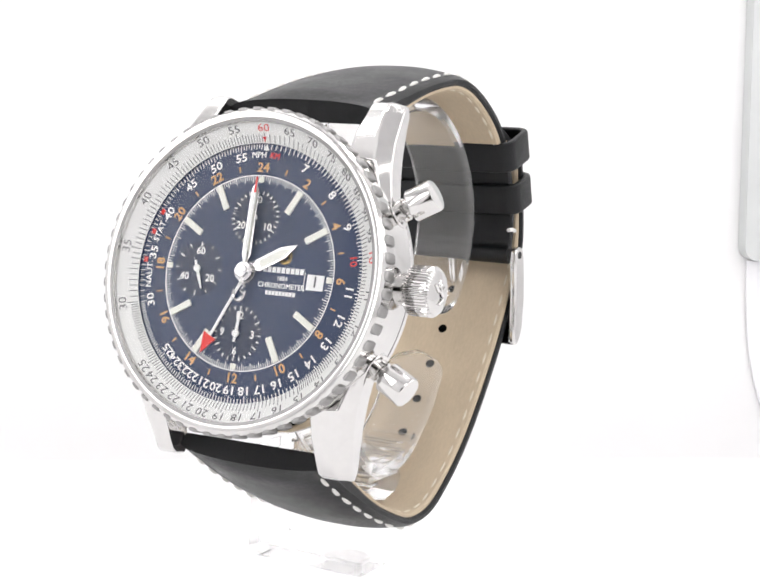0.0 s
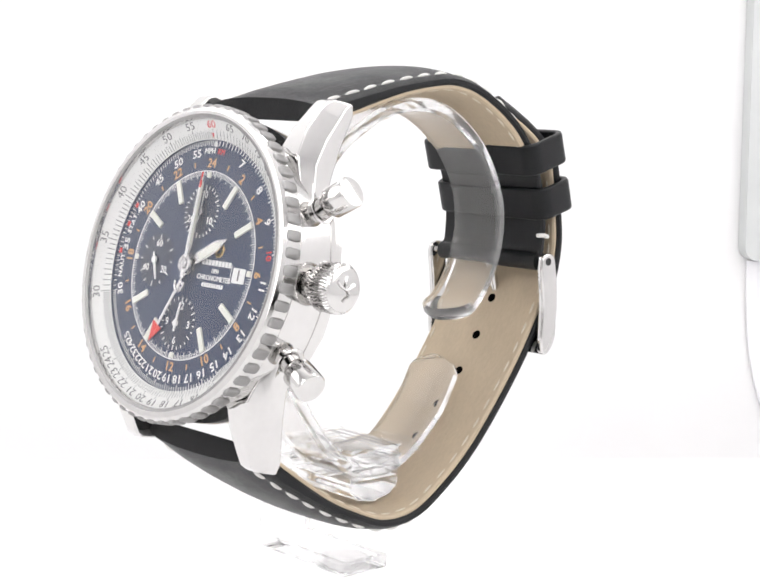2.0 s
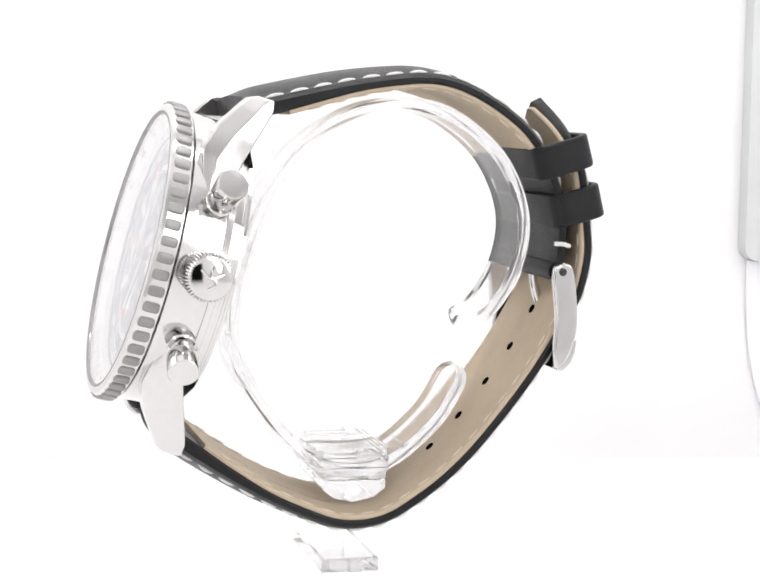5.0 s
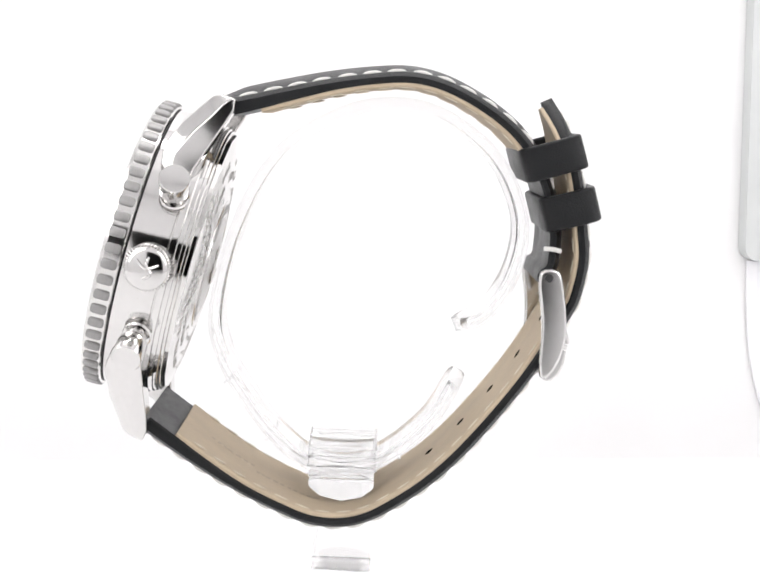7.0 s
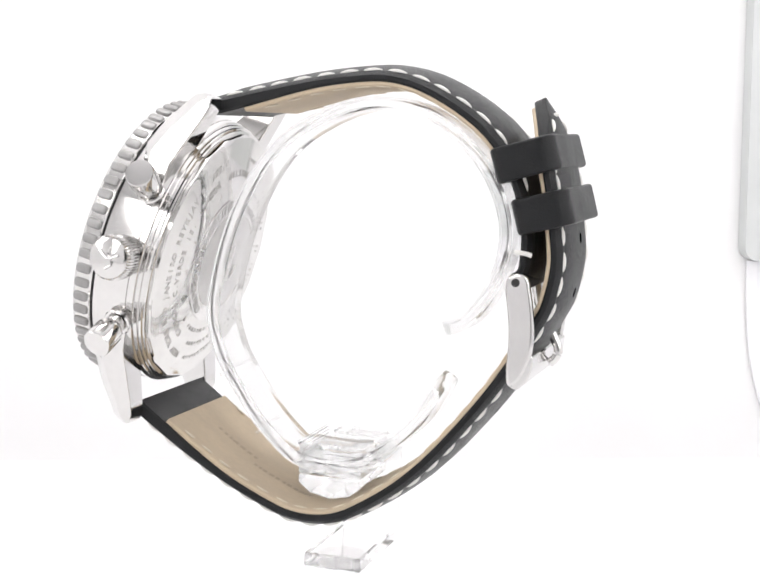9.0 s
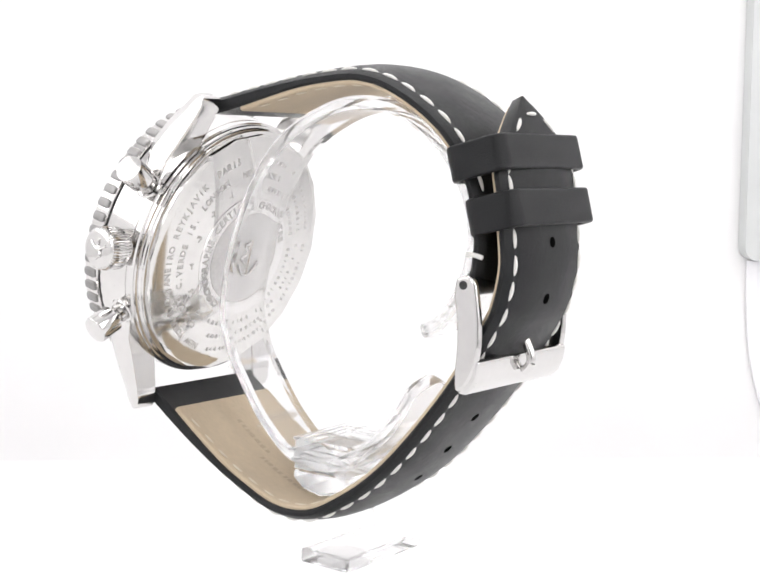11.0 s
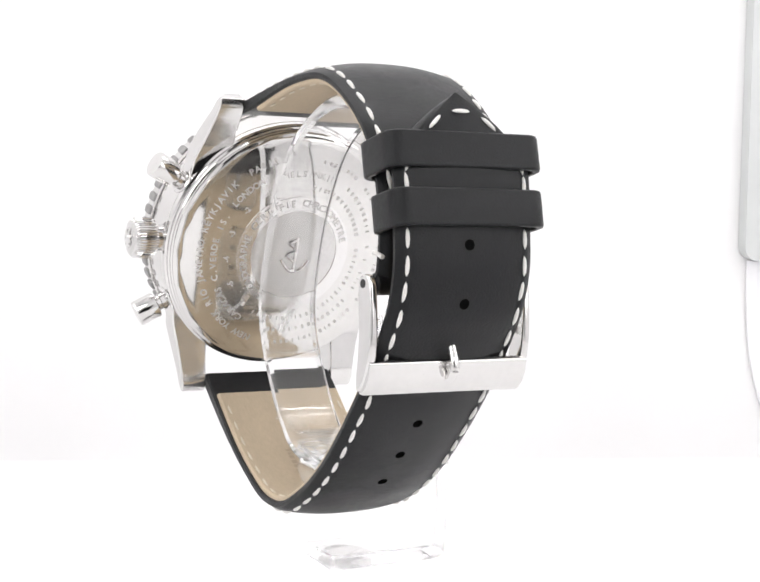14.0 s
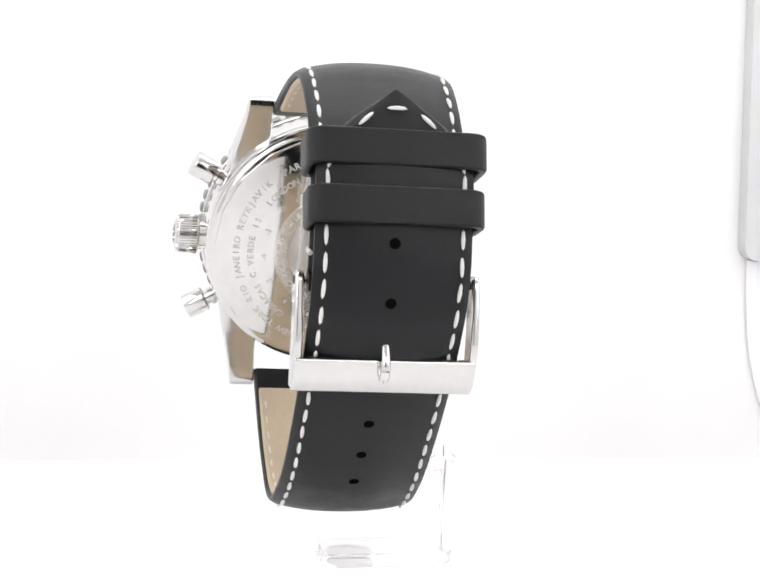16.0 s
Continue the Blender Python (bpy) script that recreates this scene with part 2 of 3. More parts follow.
LOWER = [(7.6, -25.6), (9.9, -26.5), (17.2, -29.1), (25.5, -31.5), (33.5, -33.0), (37.4, -33.2), (41.1, -32.5), (44.5, -31.0), (47.6, -28.5), (52.3, -23.3), (56.1, -17.6), (59.5, -10.9), (62.2, -4.7), (63.9, 0.0), (65.2, 4.4), (66.2, 8.3), (66.8, 11.6), (66.4, 17.4), (64.6, 22.6), (61.9, 29.0), (58.3, 35.3), (54.9, 39.5)]
SHIFT = 1.0      # how far the strap sits over to the crown's side at the clasp


class Band:
    """A strap half: its line, width, padding and thickness by the distance s from the lugs."""

    def __init__(self, points, side, w0, w1, tip=0.0):
        self.line, self.long = glide(points, 0.8)
        self.side, self.w0, self.w1, self.tip = side, w0, w1, tip

    def station(self, s):
        u = min(max(s / self.long, 0), 1) * (len(self.line) - 1)
        i = min(int(u), len(self.line) - 2)
        p = self.line[i].lerp(self.line[i + 1], u - i)
        a, b = self.line[max(i - 1, 0)], self.line[min(i + 2, len(self.line) - 1)]
        t = (b - a).normalized()
        n = Vector((-t.y, t.x)) * self.side
        shift = SHIFT * smoothstep(10, 62, p.x)
        return p, t, n, shift

    def width(self, s):
        w = self.w0 + (self.w1 - self.w0) * smoothstep(5, 60, s)
        left = self.long - s
        if self.tip and left < self.tip:
            w *= max(0.03, (1 - (1 - max(0, left) / self.tip) ** 1.7) ** 0.9)
        return w

    def thick(self, s):
        return 1.85 + 0.9 * (1 - smoothstep(0, 22, s))

    def pad(self, s):
        return (0.85 + 0.5 * (1 - smoothstep(4, 45, s))) * smoothstep(-3, 4, s)

    def rise(self, x, s, w):
        d = w - abs(x)
        m = 2.4 * w / 12
        if d < m:
            return -0.9 * (1 - d / m) ** 1.8 - 0.1 * math.exp(-((d - 0.85 * m) / 0.3) ** 2)
        return self.pad(s) * (w / 12) * (1 - (abs(x) / (w - m)) ** 2.4)

    def point(self, x, h, s):
        p, t, n, shift = self.station(s)
        q = p + n * (h + (0.0 if self.side > 0 else 0.2))
        return Vector((x + shift, q.x, q.y))

    def turned(self, x, h, s):
        """The pose of a small piece on the strap: x across, y along, z out."""
        p, t, n, shift = self.station(s)
        m = Matrix(((1, 0, 0), (0, t.x, t.y), (0, n.x, n.y))).transposed()
        if m.determinant() < 0:
            m = Matrix(((-1, 0, 0), (0, t.x, t.y), (0, n.x, n.y))).transposed()
        return at(*self.point(x, h, s), m)


def skin(band, s0, s1, section):
    """A closed sheet swept along a strap half; section(s) gives a loop of (x, h)."""
    bm, rings = bmesh.new(), []
    n = max(3, round((s1 - s0) / 0.8))
    for k in range(n + 1):
        s = s0 + (s1 - s0) * k / n
        rings.append([bm.verts.new(band.point(x, h, s)) for x, h in section(s)])
    m = len(rings[0])
    for a, b in zip(rings, rings[1:]):
        for k in range(m):
            bm.faces.new((a[k], a[(k + 1) % m], b[(k + 1) % m], b[k]))
    bm.faces.new(rings[0])
    bm.faces.new(list(reversed(rings[-1])))
    return bm


def leather(band):
    def section(s):
        w, th = band.width(s), band.thick(s)
        xs = [-1, -0.985, -0.965, -0.94, -0.91, -0.88, -0.85, -0.82, -0.79, -0.76, -0.7, -0.6, -0.45, -0.3, -0.15, 0]
        xs = [x * w for x in xs + [-x for x in reversed(xs[:-1])]]
        return [(x, band.rise(x, s, w)) for x in xs] + [(w, -th + 0.35), (w - 0.3, -th), (-w + 0.3, -th), (-w, -th + 0.35)]
    return skin(band, 0, band.long, section)


def lining(band, s0, s1):
    def section(s):
        w, th = max(0.2, band.width(s) - 0.5), band.thick(s)
        return [(-w, -th + 0.1), (-w, -th - 0.4), (-w + 0.35, -th - 0.65), (w - 0.35, -th - 0.65), (w, -th - 0.4), (w, -th + 0.1)]
    return skin(band, s0, s1, section)


def stitch_mesh(name, long, wide, high, material):
    bm = bmesh.new()
    bmesh.ops.create_uvsphere(bm, u_segments=8, v_segments=6, radius=0.5)
    for v in bm.verts:
        v.co = Vector((v.co.x * wide, v.co.y * long, v.co.z * high))
        v.co.z -= 0.25 * high * abs(v.co.y * 2 / long) ** 2
    return shared(name, bm, material)


def strap_half(watch, name, band, label, s_lining, s_end, holes, first, last, lining_holes):
    ob = part(name, leather(band), LEATHER, watch, label)
    part("lining", lining(band, s_lining, s_end), LINING, ob, "smooth beige leather lining")
    out, inn = stitch_mesh("stitch", 3.0, 0.64, 0.6, THREAD), stitch_mesh("lining_stitch", 2.3, 0.42, 0.3, PALETHREAD)
    rng = random.Random(3)
    s = first
    while s < last:
        w = band.width(s)
        for sg in (-1, 1):
            inset = 1.5
            if w > 3.2:
                narrow = band.width(s - 0.5) - band.width(s + 0.5)
                slope = narrow * sg
                inset *= math.sqrt(1 + narrow * narrow)
                j = Matrix.Rotation(math.atan(slope) * band.side + radians(rng.uniform(-4, 4)), 3, "Z").to_4x4()
                place("stitch", out, ob, "", band.turned(sg * (w - inset), 0.08 + band.rise(w - inset, s, w), s + rng.uniform(-0.1, 0.1)) @ j, False)
            if s_lining + 1 < s < s_end - 1:
                place("lining_stitch", inn, ob, "", band.turned(sg * (w - inset), -band.thick(s) - 0.66, s + 1.9), False)
        s += 3.75
    # uncut holes: black discs on the surface stand in for the shade inside
    disc = lathe([(0.0, 0.0), (0.78, 0.0), (0.78, -0.5), (0.0, -0.5)], 20, "X")
    hole = shared("strap_hole", disc, HOLESHADE)
    turn_z = Matrix.Rotation(radians(-90), 3, "Y").to_4x4()
    for s in holes:
        w = band.width(s)
        place("strap_hole", hole, ob, "", band.turned(0.2, band.rise(0, s, w) + 0.03, s) @ turn_z, False)
    for s in lining_holes:
        place("strap_hole", hole, ob, "", band.turned(0.2, -band.thick(s) - 0.68, s) @ Matrix.Rotation(radians(90), 3, "Y").to_4x4(), False)
    return ob


def nearest_s(band, y, z):
    best = min(range(len(band.line)), key=lambda i: (band.line[i] - Vector((y, z))).length)
    return band.long * best / (len(band.line) - 1)


def keeper(watch, inner, outer, width, x0, x1, label):
    """A leather loop round both strap layers: inner and outer are (y, z) of its two flat sides."""
    a, b = Vector(inner), Vector(outer)
    deep = (b - a).length
    d = (b - a) / deep
    c = Vector((-d.y, d.x))
    def loop(g):
        r = max(0.5, 2.5 - g)
        pts = []
        for cx, cy, w0 in ((x1 - r - g, deep - r - g, 0), (x0 + r + g, deep - r - g, 90), (x0 + r + g, r + g, 180), (x1 - r - g, r + g, 270)):
            for k in range(6):
                w = radians(w0 + 18 * k)
                pts.append((cx + r * math.cos(w), cy + r * math.sin(w)))
        return pts
    o, i = loop(0.0), loop(1.15)
    bm = bmesh.new()
    rows = []
    for pts, off in ((o, -width / 2), (o, width / 2), (i, width / 2), (i, -width / 2)):
        rows.append([bm.verts.new((x, *(a + d * y + c * off))) for x, y in pts])
    n = len(o)
    for r in range(4):
        p, q = rows[r], rows[(r + 1) % 4]
        for k in range(n):
            bm.faces.new((p[k], p[(k + 1) % n], q[(k + 1) % n], q[k]))
    return part("keeper_loop", bm, LEATHER, watch, label, bevel=0.42)


def strap(watch):
    up = Band(UPPER, 1, 12.0, 11.0)
    low = Band(LOWER, -1, 12.0, 11.0, 12.0)
    strap_half(watch, "strap_upper", up, "short black padded leather strap half with white stitches", 5.5, up.long - 17, [], 4.0, up.long - 12, [])
    s = [nearest_s(low, *q) for q in ((65.4, 20.4), (66.8, 13.1), (60.9, -7.6), (57.9, -14.4), (54.3, -20.8))]
    li = [nearest_s(low, *q) for q in ((65.4, 5.9), (63.5, -1.0), (60.9, -7.6), (57.9, -14.4), (54.3, -20.8))]
    strap_half(watch, "strap_lower", low, "long black padded leather strap half with punched holes", 5.5, low.long - 0.8, s, 4.0, low.long - 12.2, li)
    tip = [o for o in watch.children if o.name.startswith("strap_lower")][-1]
    thread = stitch_mesh("stitch", 3.0, 0.64, 0.6, THREAD)
    for left in (10.3, 7.2, 4.6):
        sp = low.long - left
        w, narrow = low.width(sp), low.width(sp - 0.5) - low.width(sp + 0.5)
        inset = 1.5 * math.sqrt(1 + narrow * narrow)
        for sg in (-1, 1):
            j = Matrix.Rotation(-math.atan(narrow * sg), 3, "Z").to_4x4()
            place("stitch", thread, tip, "", low.turned(sg * (w - inset), 0.1 + low.rise(w - inset, sp, w), sp) @ j, False)
    sp = low.long - 3.0
    place("stitch", thread, tip, "", low.turned(0.0, 0.15 + low.rise(0, sp, low.width(sp)), sp) @ Matrix.Rotation(radians(90), 3, "Z").to_4x4(), False)
    stamp = [o for o in watch.children_recursive if o.name.startswith("lining") and not o.name.startswith("lining_")][-1]
    rng = random.Random(8)
    for x, s0, s1 in ((0.5, 11.0, 19.0), (3.0, 20.0, 31.0)):
        s = s0
        while s < s1:
            l = rng.uniform(0.5, 1.3)
            part("stamped_bar", box(-0.45, 0.45, -l / 2, l / 2, -0.03, 0.03), STAMP, stamp, "", low.turned(x, -low.thick(s) - 0.65, s), False)
            s += l + rng.uniform(0.3, 0.6)
    keeper(watch, (52.6, 28.2), (61.0, 33.2), 5.2, -11.9, 13.4, "wide matte black leather loop")
    keeper(watch, (57.6, 22.0), (65.2, 26.3), 5.3, -11.5, 13.2, "narrow black leather loop")
    wrap = tube([(-10.0, 61.0, 13.4), (1.0, 61.0, 13.4), (11.9, 61.0, 13.4)], 1.55, 20, 2)
    part("bar_wrap", wrap, LEATHER, watch, "black leather folded round the clasp's bar")
    # stitch that closes the leather round the clasp's bar
    part("bar_stitch", tube([(11.9, 59.2, 17.4), (12.1, 60.6, 17.7), (11.9, 61.8, 17.7)], 0.35, 8), THREAD, watch)


def buckle(watch):
    arm = [(59.5, 14.0), (60.9, 14.9), (62.4, 14.7), (63.6, 12.6), (65.0, 9.2), (66.0, 5.6), (66.2, 2.6), (65.6, -0.1), (64.3, -1.5), (63.3, 0.5), (62.5, 4.5), (61.5, 7.8), (59.9, 11.8)]
    fine, _ = glide([*arm, arm[0]], 0.5)
    arm = [(p.x, p.y) for p in fine[:-1]]
    b = part("buckle", prism([(64.5, -1.6), (65.7, -1.4), (66.6, 0.0), (66.9, 1.8), (66.6, 3.9), (65.6, 4.1), (65.1, 0.8)], -12.2, 13.6), STEEL, watch, "polished steel pin clasp", bevel=0.3)
    for x in (12.5, -12.5):
        part("buckle_arm", prism(arm, x, x + 1.3 if x > 0 else x + 1.2), STEEL, b, bevel=0.55)
        part("pin_end", lathe([(0.001, -0.02), (0.42, -0.02), (0.5, 0.06), (0.62, 0.06), (0.62, -0.1), (0.001, -0.1)], 20, "X"), BLACKRING, b, "dark ring at the bar's end", at(x + (1.33 if x > 0 else -0.02), 61.0, 13.5))
    part("buckle_bar", tube([(-12.3, 61.0, 13.4), (0.5, 61.0, 13.4), (13.6, 61.0, 13.4)], 0.6, 10, 2), STEEL, b)
    part("buckle_tongue", tube([(1.0, 61.6, 12.8), (1.0, 63.6, 8.8), (1.0, 66.6, 5.6), (1.0, 67.9, 4.0), (1.0, 68.0, 2.6), (1.0, 67.3, 1.5)], 0.72, 12), STEEL, b)


# ---- the case ----
def lug(c, sx, sz):
    """One horn of the case: (front y, z), (back y, z), outer x and the width of its slanted front edge."""
    rows, bm = [], bmesh.new()
    for (yf, zf), (yb, zb), xo, ch in (((2.6, 4.0), (6.4, 2.5), 21.3, 0.6), ((2.4, 9.0), (6.6, 7.0), 20.15, 0.9), ((1.7, 13.0), (6.3, 11.0), 18.9, 1.4), ((1.1, 17.0), (6.4, 14.8), 18.3, 1.8), ((2.7, 21.0), (7.6, 18.6), 17.4, 2.0), ((4.9, 24.3), (9.0, 22.6), 16.7, 1.9), ((6.0, 25.8), (9.6, 24.6), 16.5, 1.7), ((7.2, 26.35), (9.4, 26.2), 16.3, 1.4)):
        d = Vector((yb - yf, zb - zf)).normalized() * ch * 1.15
        loop = [(12.1, yf, zf), (xo - ch, yf, zf), (xo, yf + d.x, zf + d.y), (xo, yb, zb), (12.1, yb, zb)]
        rows.append([bm.verts.new((sx * x, y, sz * z)) for x, y, z in loop])
    for a, b in zip(rows, rows[1:]):
        for k in range(5):
            bm.faces.new((a[k], a[(k + 1) % 5], b[(k + 1) % 5], b[k]))
    bm.faces.new(rows[0])
    bm.faces.new(list(reversed(rows[-1])))
    return part("lug", bm, STEEL, c, bevel=0.28)


def dome(r):
    """Height of the domed case back at a radius."""
    return 11.5 - r * r / 222


def case(watch):
    prof = [(17.0, 1.4), (20.85, 1.4), (20.85, 0.35), (21.9, 0.35), (22.1, 0.55), (22.12, 1.8), (22.0, 6.0), (21.8, 6.08), (21.8, 6.22), (21.98, 6.3), (21.9, 7.2), (21.55, 7.35), (21.55, 7.95), (21.25, 8.05), (21.25, 8.5), (21.0, 8.65), (21.0, 8.98), (20.8, 9.1), (17.0, 9.1), (17.0, 1.4)]
    c = part("case", lathe(prof, 160), STEEL, watch, "polished stainless steel case")
    for sx in (-1, 1):
        for sz in (-1, 1):
            lug(c, sx, sz)
    # turning bezel with its beaded edge
    prof = [(20.9, 0.2), (22.3, 0.2), (22.5, 0.05), (22.55, -2.3), (22.2, -2.8), (21.5, -3.0), (20.75, -2.75), (20.7, 0.2), (20.9, 0.2)]
    bz = part("bezel", lathe(prof, 192), STEEL, watch, "polished steel bezel with a beaded edge")
    bm = bmesh.new()
    bmesh.ops.create_uvsphere(bm, u_segments=10, v_segments=8, radius=0.5)
    for v in bm.verts:
        c0 = v.co.copy()
        f = [math.copysign(abs(k * 2) ** e, k) for k, e in ((c0.x, 0.52), (c0.y, 0.42), (c0.z, 0.55))]
        v.co = Vector((f[0] * 0.77, f[1] * 1.22, f[2] * 0.42))
    bead = shared("bezel_bead", bm, GREYSATIN)
    n = 60
    for k in range(n):
        r = Matrix.Rotation(2 * math.pi * (k + 0.5) / n, 3, "Y")
        place("bezel_bead", bead, bz, "", at(*(r @ Vector((0, -1.28, 22.5))), r), False)
    # black ring puts the shade of the gap under the bezel into colour
    part("bezel_gap", lathe([(21.2, 0.22), (22.06, 0.22), (22.06, 0.34), (21.2, 0.34), (21.2, 0.22)], 128), BLACKRING, bz, "thin black ring standing in for the shaded gap under the bezel")
    part("crystal_seat", lathe([(20.74, -2.6), (20.78, -2.84), (21.2, -3.03), (21.3, -2.9), (20.74, -2.6)], 128), GREYSATIN, bz, "grey satin rim round the crystal")
    # pushers and crown
    for sg in (1, -1):
        r = Matrix.Rotation(radians(-28.6 * sg), 3, "Y")
        tilt = at(0, 4.8, 0, r)
        p = part("pusher", lathe([(0.001, 21.0), (1.55, 21.0), (1.55, 22.0), (1.35, 22.1), (1.35, 22.5), (1.6, 22.6), (1.6, 23.3), (1.3, 23.4), (1.3, 24.0), (1.9, 24.1), (2.22, 24.3), (2.22, 27.75), (2.1, 27.95), (1.3, 28.02), (0.001, 28.05)], 40, "X"), STEEL, watch, "polished steel push button", tilt)
        part("collar", lathe([(1.2, 20.8), (2.2, 20.8), (2.2, 22.0), (2.0, 22.2), (1.2, 22.2), (1.2, 20.8)], 40, "X"), STEEL, p)
    bm = bmesh.new()
    prof = [(2.3, 21.6), (2.3, 23.0), (3.1, 23.2), (3.3, 23.5), (3.3, 26.5), (3.0, 27.0), (2.4, 27.25), (0.001, 27.3)]
    seg, rings = 176, []
    for r, a in prof:
        ring = []
        for k in range(seg):
            w = 2 * math.pi * k / seg
            rr = r + (0.13 * (1 if (k // 2) % 2 else -1) if 3.0 < r and 23.3 < a < 26.7 else 0)
            ring.append(bm.verts.new((a, rr * math.sin(w), rr * math.cos(w))))
        rings.append(ring)
    for a, b in zip(rings, rings[1:]):
        for k in range(seg):
            bm.faces.new((a[k], a[(k + 1) % seg], b[(k + 1) % seg], b[k]))
    bm.faces.new(rings[0])
    cr = part("crown", bm, STEEL, watch, "knurled polished steel winding crown", at(0, 4.5, 0.3))
    part("emblem", tube([(27.35, -1.6, 0.9), (27.45, -0.4, 0.1), (27.45, 0.4, 0.1), (27.35, 1.6, 0.9)], 0.2, 8), STEEL, cr)
    part("emblem", tube([(27.35, 0, -1.6), (27.45, 0.9, -0.6), (27.45, 0, 0.4), (27.35, 0, 1.7)], 0.2, 8), STEEL, cr)
    # case back: a low dome with a 20-sided rim
    n, fine = 20, 8
    bm, rows = bmesh.new(), []
    for f, y, many in ((1.0, 8.9, 1.0), (1.0, 9.68, 1.0), (0.985, None, 1.0), (0.94, None, 0.8), (0.88, None, 0.3), (0.8, None, 0.0), (0.65, None, 0.0), (0.5, None, 0.0), (0.3, None, 0.0), (0.1, None, 0.0)):
        row = []
        for k in range(n * fine):
            a = 2 * math.pi * k / (n * fine)
            side = math.cos(math.pi / n) / math.cos(a % (2 * math.pi / n) - math.pi / n)
            r = 20.55 * f * (many * side + (1 - many) * 0.99)
            row.append(bm.verts.new((r * math.sin(a), dome(r) if y is None else y, r * math.cos(a))))
        rows.append(row)
    for a, b in zip(rows, rows[1:]):
        for k in range(n * fine):
            q = (k + 1) % (n * fine)
            bm.faces.new((a[k], a[q], b[q], b[k]))
    bm.faces.new(rows[-1])
    back = part("case_back", bm, BACKSTEEL, watch, "many-sided domed polished steel case back with engraved writing")
    part("medallion_ring", lathe([(8.0, 11.0), (8.1, 11.32), (9.25, 11.23), (10.4, 11.12), (10.5, 10.8), (8.0, 11.0)], 96), EMBOSSED, back)
    part("medallion", lathe([(0.001, 11.55), (4.0, 11.48), (7.9, 11.26), (7.95, 11.0), (0.001, 11.0)], 96), SATIN, back)
    return back


def lettering(body, size, name="lettering", bold=0.018):
    """Raised flat letters, centred, in the x-y plane, in metres."""
    cu = bpy.data.curves.new(name, "FONT")
    cu.offset = bold * size * MM
    cu.body, cu.size, cu.align_x, cu.align_y, cu.resolution_u, cu.extrude = body, size * MM, "CENTER", "CENTER", 2, 0.02 * MM
    ob = new(name, cu)
    dg = bpy.context.evaluated_depsgraph_get()
    me = bpy.data.meshes.new_from_object(ob.evaluated_get(dg))
    bpy.data.objects.remove(ob)
    bpy.data.curves.remove(cu)
    return me


FRONT = Matrix(((1, 0, 0), (0, 0, -1), (0, 1, 0)))      # letters that face the viewer of the dial
REAR = Matrix(((-1, 0, 0), (0, 0, 1), (0, 1, 0)))      # letters that face the viewer of the back


def write(body, size, material, parent, r, angle, y, facing=FRONT, flip=False, wide=1.0, name="numeral", slope=0.0, bold=0.018):
    """Letters round the dial at radius r, angle clockwise from 12 as seen by their reader."""
    me = lettering(body, size, name, bold)
    me.materials.clear()
    me.materials.append(material)
    a = radians(angle)
    sx = 1 if facing is FRONT else -1
    spin = Matrix.Rotation(-a + (math.pi if flip else 0), 3, "Z")
    m = at(sx * r * math.sin(a), y, r * math.cos(a), facing @ spin @ Matrix.Rotation(radians(slope), 3, "X")) @ Matrix.Diagonal((wide, 1, 1, 1))
    return place(name, me, parent, "", m, False)


